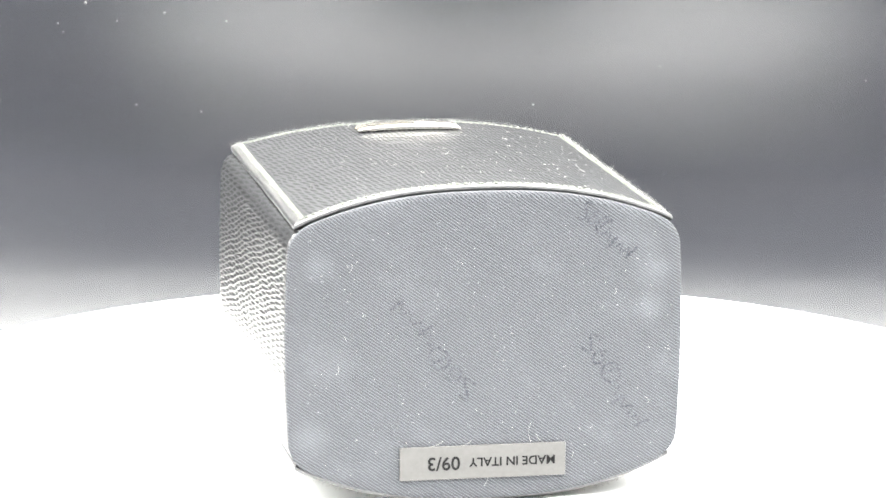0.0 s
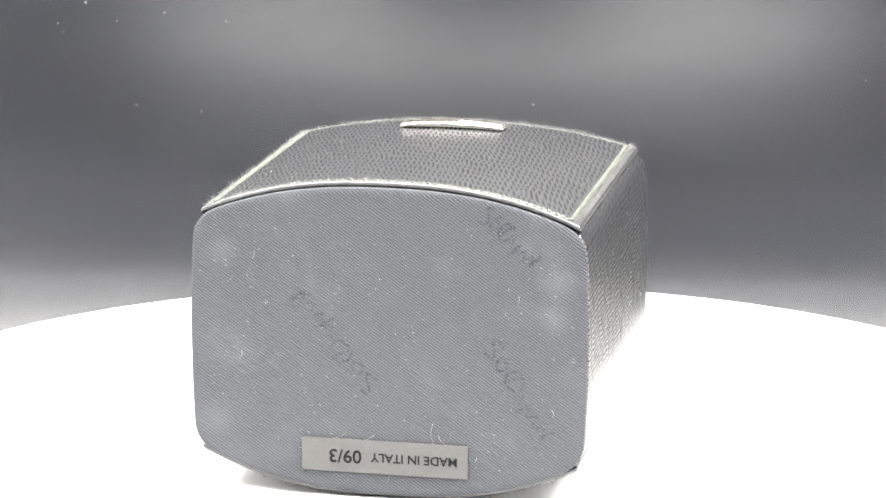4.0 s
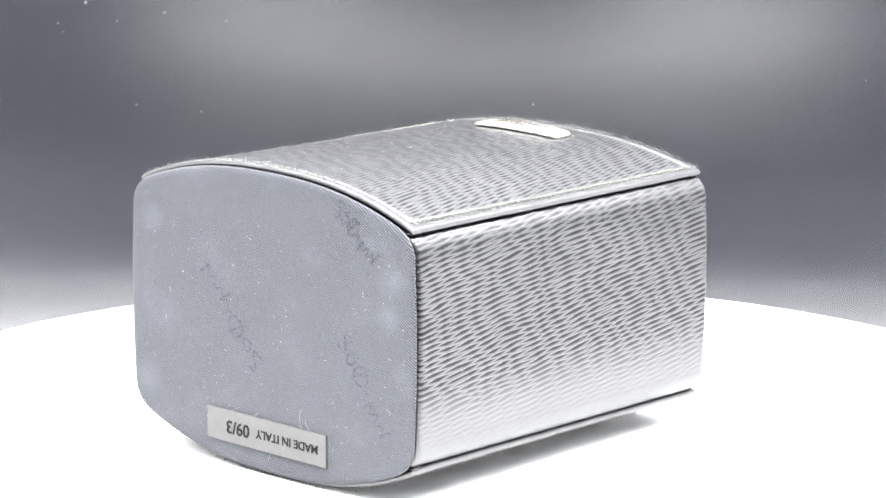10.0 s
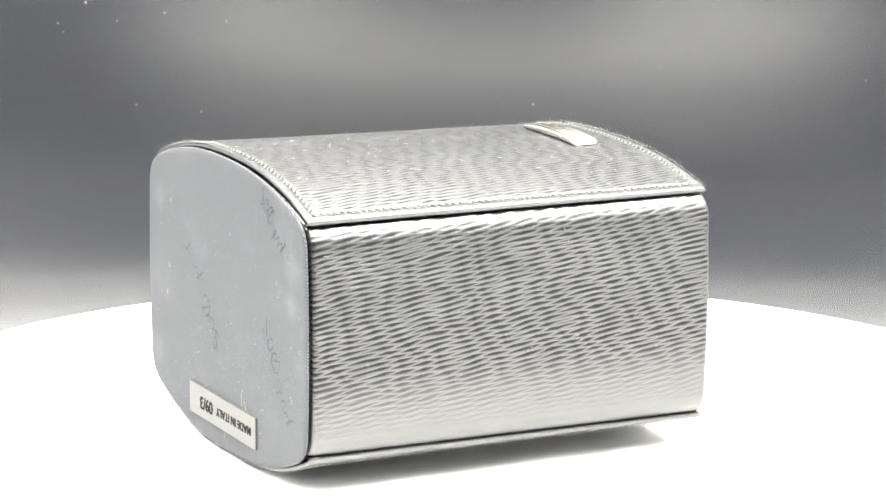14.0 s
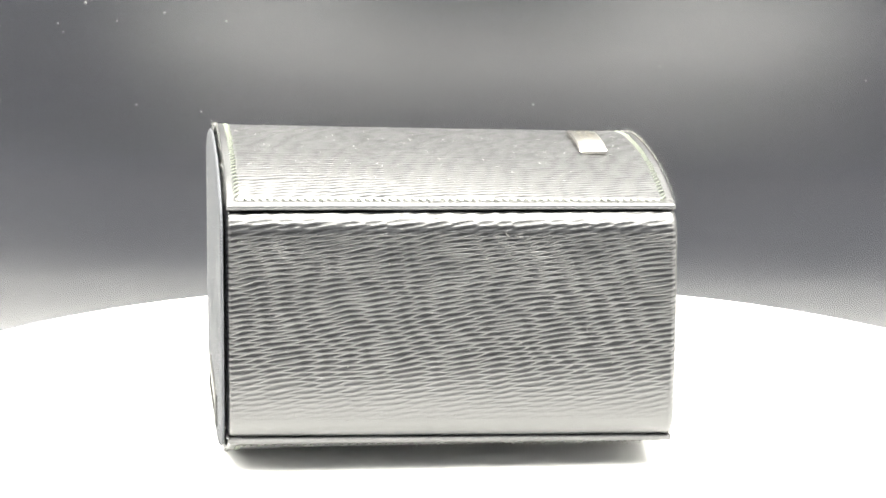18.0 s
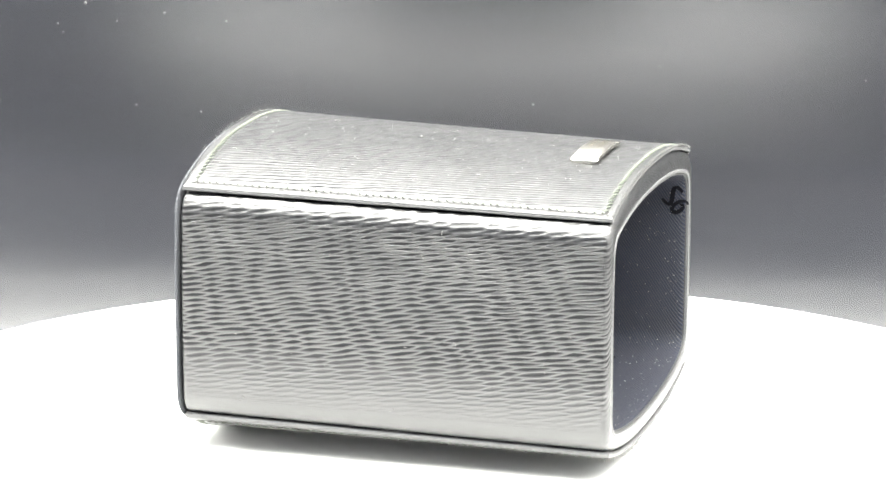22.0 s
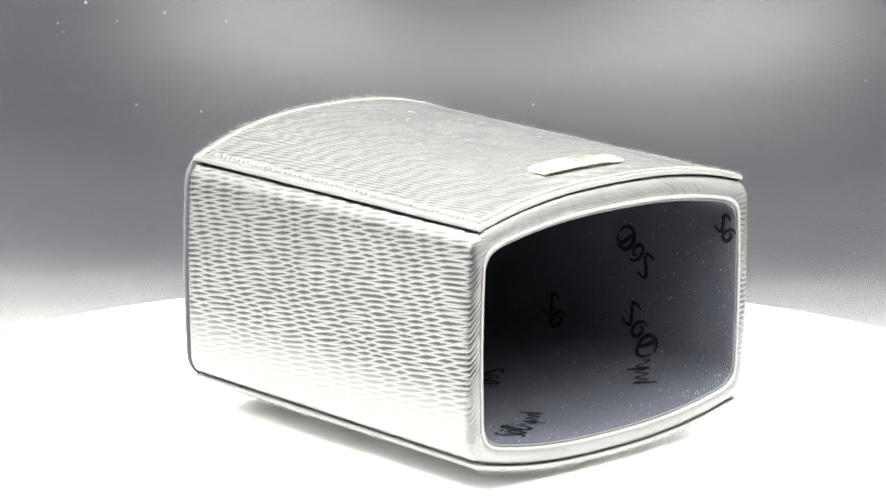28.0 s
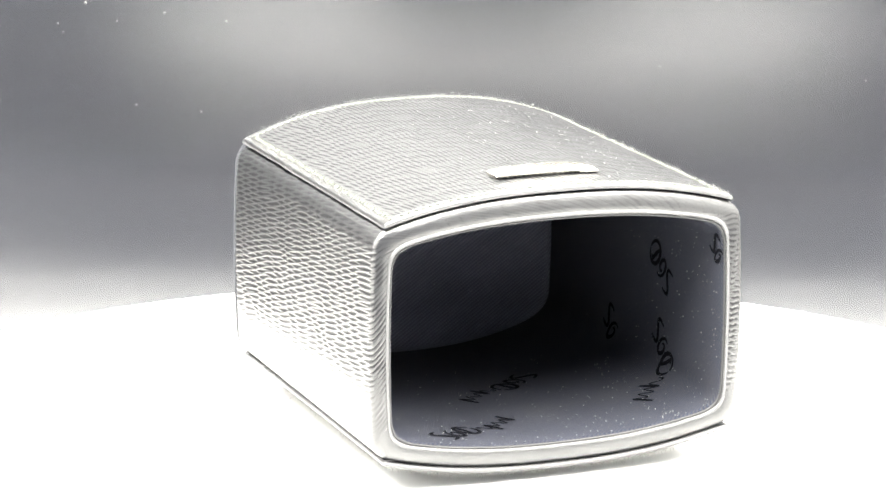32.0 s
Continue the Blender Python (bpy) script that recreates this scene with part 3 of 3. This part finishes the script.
def cloth_place(kind, origin, direction):
    """From along/across to a point just over the cloth. kind: floor, side or base."""
    d = Vector(direction).normalized()

    def place(a, b):
        u, v = origin[0] + d.x * a - d.y * b, origin[1] + d.y * a + d.x * b
        if kind == "floor":
            p = inner_line(round(v * 2) / 2)[0][39:]
            return (u, v, float(np.interp(u, p[:, 0], p[:, 1])))
        if kind == "side":
            cx, hw, zt, zb = sect(u)[:4]
            m, h = (zt + zb) / 2, (zt - zb) / 2
            x = cx - (hw - 0.3 + 0.9 * (1 - ((v - m) / h) ** 2)) + 5.1 + 0.25
            low = max(0.0, zb + 9.5 - v)
            return (x + low * low * 0.09, u, v)
        if kind == "wrap":
            return wrapped(u, v)
        return (u, BASE_Y - 0.06, v)

    return place


@functools.lru_cache(maxsize=None)
def inner_line(y):
    """Lining of the far wall and the floor as one line, from the wall's top down, with its running length."""
    p = drop_top(outline(y, -5.28, 0.0, 4.6 + 0.9 * 4.5), y, -5.28)[92:175]
    return p, np.concatenate([[0], np.cumsum(np.linalg.norm(np.diff(p, axis=0), axis=1))])


def wrapped(y, z_down):
    """A point on the lining, z_down running on round the corner as if the wall went on."""
    p, s = inner_line(round(y * 2) / 2)
    d = p[0, 1] - z_down
    return (float(np.interp(d, s, p[:, 0])), y, float(np.interp(d, s, p[:, 1])))


for kind, origin, direction, length, height, shown in (
        ("floor", (18.3, 40.0), (-23.5, -17.3), 29, 6.5, 99), ("floor", (-21.2, -16.5), (23.5, 18.4), 29, 6.5, 99), ("wrap", (7.5, 21.5), (0.64, -0.77), 28, 6.5, 99),
        ("wrap", (-20.0, 19.0), (0.64, -0.77), 28, 6.5, 2), ("side", (19.5, 35.5), (-0.74, 0.67), 27, 6.5, 4), ("side", (37.5, 49.0), (0.55, -0.84), 21, 5.2, 2)):
    strokes_mesh("woven_mark", mark_strokes(length, height)[:shown], cloth_place(kind, origin, direction), 0.95, INK_CLOTH, lining, "dark woven maker's mark")["kind"] = "stuff"
for origin, direction, length in (((-8.0, 24.6), (-18.4, 21.6), 28), ((14.0, 34.5), (13.5, -20.2), 25), ((13.0, 63.0), (11.0, -9.5), 16)):
    strokes_mesh("faint_mark", mark_strokes(length, 4.2), cloth_place("base", origin, direction), 0.5, FAINT, base_board, "faint pressed maker's mark")["kind"] = "stuff"


# ---------------------------------------------------------------- lint, frayed edges and dust
def hair(verts, faces, pts, r):
    """A thin three-sided fibre through pts, in mm."""
    base = len(verts)
    for i, p in enumerate(pts):
        for k in range(3):
            a = 2.1 * k + 0.4 * i
            verts.append(((p[0] + r * math.cos(a)) * MM, (p[1] + r * math.sin(a) * 0.7) * MM, (p[2] + r * math.sin(a)) * MM))
    for i in range(len(pts) - 1):
        for k in range(3):
            j = (k + 1) % 3
            faces.append((base + 3 * i + k, base + 3 * i + j, base + 3 * i + 3 + j, base + 3 * i + 3 + k))


def frayed_edge(surface, sign, parent):
    """Short fibres that stand up along the stitched edges of a panel."""
    rng, verts, faces = random.Random(11), [], []
    for _ in range(2600):
        edge = rng.random()
        y = rng.uniform(-54.5, 44.5)
        if edge < 0.34:
            u = 1.0
        elif edge < 0.68:
            u = -1.0
        else:
            u, y = rng.uniform(-1, 1), (-56.3 if edge < 0.84 else 44.4)
        x = sect(y)[0] + (panel_half(y) - rng.uniform(0.2, 2.4)) * u
        p = Vector((x, y, surface(x, y) + sign * 1.3))
        way = Vector((rng.gauss(0, 0.6), rng.gauss(0, 0.6), sign * rng.uniform(0.2, 1.0))).normalized()
        bend = Vector((rng.gauss(0, 0.5), rng.gauss(0, 0.5), rng.gauss(0, 0.2)))
        ln = rng.uniform(0.25, 1.0) if rng.random() < 0.93 else rng.uniform(0.8, 1.8)
        hair(verts, faces, [p + way * ln * s + bend * ln * s * s * 0.5 for s in (0, 0.35, 0.7, 1.0)], 0.026)
    ob = mesh_object("fray", verts, faces, LINT, parent, "pale frayed fibres along the edge")
    tagged(ob, kind="stuff")


frayed_edge(top_z, 1, top_panel)
frayed_edge(low_z, -1, bottom_panel)


def base_lint():
    rng, verts, faces = random.Random(3), [], []

    def curl(x, z, ln, a, bend):
        pts = []
        for s in np.linspace(0, 1, 6):
            t = a + bend * s
            pts.append((x + ln * s * math.cos(t), BASE_Y - 0.12 - 0.1 * math.sin(math.pi * s), z + ln * s * math.sin(t)))
        hair(verts, faces, pts, 0.045)

    for x, z, ln, a, bend in ((-39.9, 29.0, 2.0, 0.4, 0.9), (-36.9, 51.6, 2.1, 0.6, 0.7), (29.8, 20.0, 1.6, 0.3, 1.6), (-37.6, 36.5, 1.2, 1.7, 0.3),
                              (3.7, 12.1, 4.6, 2.1, -0.5), (6.7, 12.0, 3.0, 2.9, -0.6), (-6.8, 2.6, 2.2, 1.0, 0.2), (-24.8, 9.6, 1.8, 3.2, 0.1),
                              (12.9, 8.5, 1.2, 0.9, 0.4), (-19.0, 12.0, 3.2, 0.1, 0.3), (-12.0, 12.0, 2.6, 0.1, 0.4), (22.0, 45.0, 1.4, 0.5, 1.0)):
        curl(x, z, ln, a, bend)
    for _ in range(230):
        x, z = rng.uniform(-46, 35), rng.uniform(6, 62)
        curl(x, z, rng.choice((0.12, 0.15, 0.2, 0.25, 0.5)), rng.uniform(0, 6.3), rng.uniform(-1, 1))
    ob = mesh_object("lint", verts, faces, BRIGHT_LINT, base_board, "pale lint caught on the cloth")
    tagged(ob, kind="stuff")


base_lint()


def stray_fibres():
    """Short curled fibres that cling to the leather of the panel and the sides."""
    rng, verts, faces = random.Random(17), [], []
    for i in range(110):
        ln, a, bend = rng.choice((0.3, 0.4, 0.6, 0.9, 1.6)), rng.uniform(0, 6.3), rng.uniform(-1.6, 1.6)
        x, y, z = rng.uniform(-44, 32), rng.uniform(-53, 41), rng.uniform(14, 56)
        pts = []
        for q in np.linspace(0, 1, 5):
            p, r = ln * q * math.cos(a + bend * q), ln * q * math.sin(a + bend * q)
            lift = 0.05 + 0.12 * math.sin(math.pi * q)
            if i < 74:
                pts.append((x + p, y + r, top_z(x + p, y + r) + THICK + lift))
            else:
                cx, hw, zt, zb = sect(y + p)[:4]
                m, h = (zt + zb) / 2, (zt - zb) / 2
                far = hw - 0.3 + 0.9 * (1 - ((z + r - m) / h) ** 2) + lift
                pts.append((cx + (far if i % 4 else -far), y + p, z + r))
        hair(verts, faces, pts, 0.045)
    tagged(mesh_object("stray_fibres", verts, faces, LINT, case, "pale stray fibres on the leather"), kind="stuff")


stray_fibres()


def specks(name, places, parent, label):
    """Dust: small uneven lumps."""
    rng, verts, faces = random.Random(8), [], []
    for p, r in places:
        b = len(verts)
        for d in ((1, 0, 0), (-1, 0, 0), (0, 1, 0), (0, -1, 0), (0, 0, 1), (0, 0, -1)):
            k = r * rng.uniform(0.6, 1.3)
            verts.append(((p[0] + d[0] * k) * MM, (p[1] + d[1] * k) * MM, (p[2] + d[2] * k) * MM))
        for q in ((0, 2, 4), (2, 1, 4), (1, 3, 4), (3, 0, 4), (2, 0, 5), (1, 2, 5), (3, 1, 5), (0, 3, 5)):
            faces.append(tuple(b + i for i in q))
    ob = mesh_object(name, verts, faces, LINT, parent, label)
    tagged(ob, kind="stuff")
    return ob


rng = random.Random(21)
places = []
for _ in range(190):
    x, y = rng.uniform(-43, 33), rng.uniform(-51, 41)
    places.append(((x, y, top_z(x, y) + 1.42), rng.choice((0.06, 0.08, 0.1, 0.16))))
specks("dust_specks", places, top_panel, "white dust specks")
places = []
for _ in range(260):
    x, y = rng.uniform(-38, 28), 43 - 70 * rng.random() ** 1.6
    places.append((cloth_place("floor", (x, y), (1, 0))(0, 0), rng.choice((0.07, 0.09, 0.12, 0.16))))
for _ in range(260):
    y, z = 43 - 50 * rng.random() ** 1.4, rng.uniform(0, 52)
    places.append((wrapped(y, z), rng.choice((0.07, 0.09, 0.12, 0.16))))
specks("dust_specks", places, lining, "white dust specks")

DUST_SPOTS = ((65.0, 33.7, 0.5), (23.2, 20.5, 0.45), (-108.3, 19.0, 0.5), (-86.8, 16.9, 0.4), (-124.6, 52.9, 0.7), (-78.1, 47.2, 0.6), (-147.7, -20.0, 0.45),
              (-98.6, 49.9, 0.5), (55.2, 28.3, 0.35), (132.6, 29.8, 0.4), (60.5, -3.0, 0.3), (-134.0, 45.9, 0.4), (-114.4, 46.9, 0.35), (-132.2, 43.1, 0.4))
dust = specks("backdrop_dust", [((x, WALL_Y / MM - SKEW * x - 0.2, z), r) for x, z, r in DUST_SPOTS], None, "pale dust specks stuck on the dark backdrop")
dust.data.materials[0] = DUST
tagged(dust, category="dust")


# the case leans a touch
for ob in case.children_recursive:
    me = ob.data
    co = np.empty(len(me.vertices) * 3, dtype=np.float32)
    me.vertices.foreach_get("co", co)
    co = co.reshape(-1, 3)
    along = np.clip((co[:, 1] - Y0 * MM) / ((Y1 - Y0) * MM), 0, 1)
    co[:, 2] -= (0.010 - 0.003 * along) * (co[:, 0] + 6.5 * MM)
    me.vertices.foreach_set("co", co.ravel())
    me.update()

# ---------------------------------------------------------------- movement: the platter turns with the case on it
TURN = [(0, 11.91), (2, 1.20), (4, -9.41), (6, -19.87), (8, -30.37), (10, -41.05), (12, -51.66), (14, -62.01), (16, -72.55),
        (18, -83.65), (20, -94.76), (22, -105.33), (24, -115.69), (26, -126.26), (28, -136.92), (30, -147.49), (32, -157.98)]


def motions():
    walk(case, [(t, pose(0, 0, 0, 0, 0, a)) for t, a in TURN])
    walk(platter, [(t, pose(0, 0, 0, 0, 0, a)) for t, a in TURN])


motions()
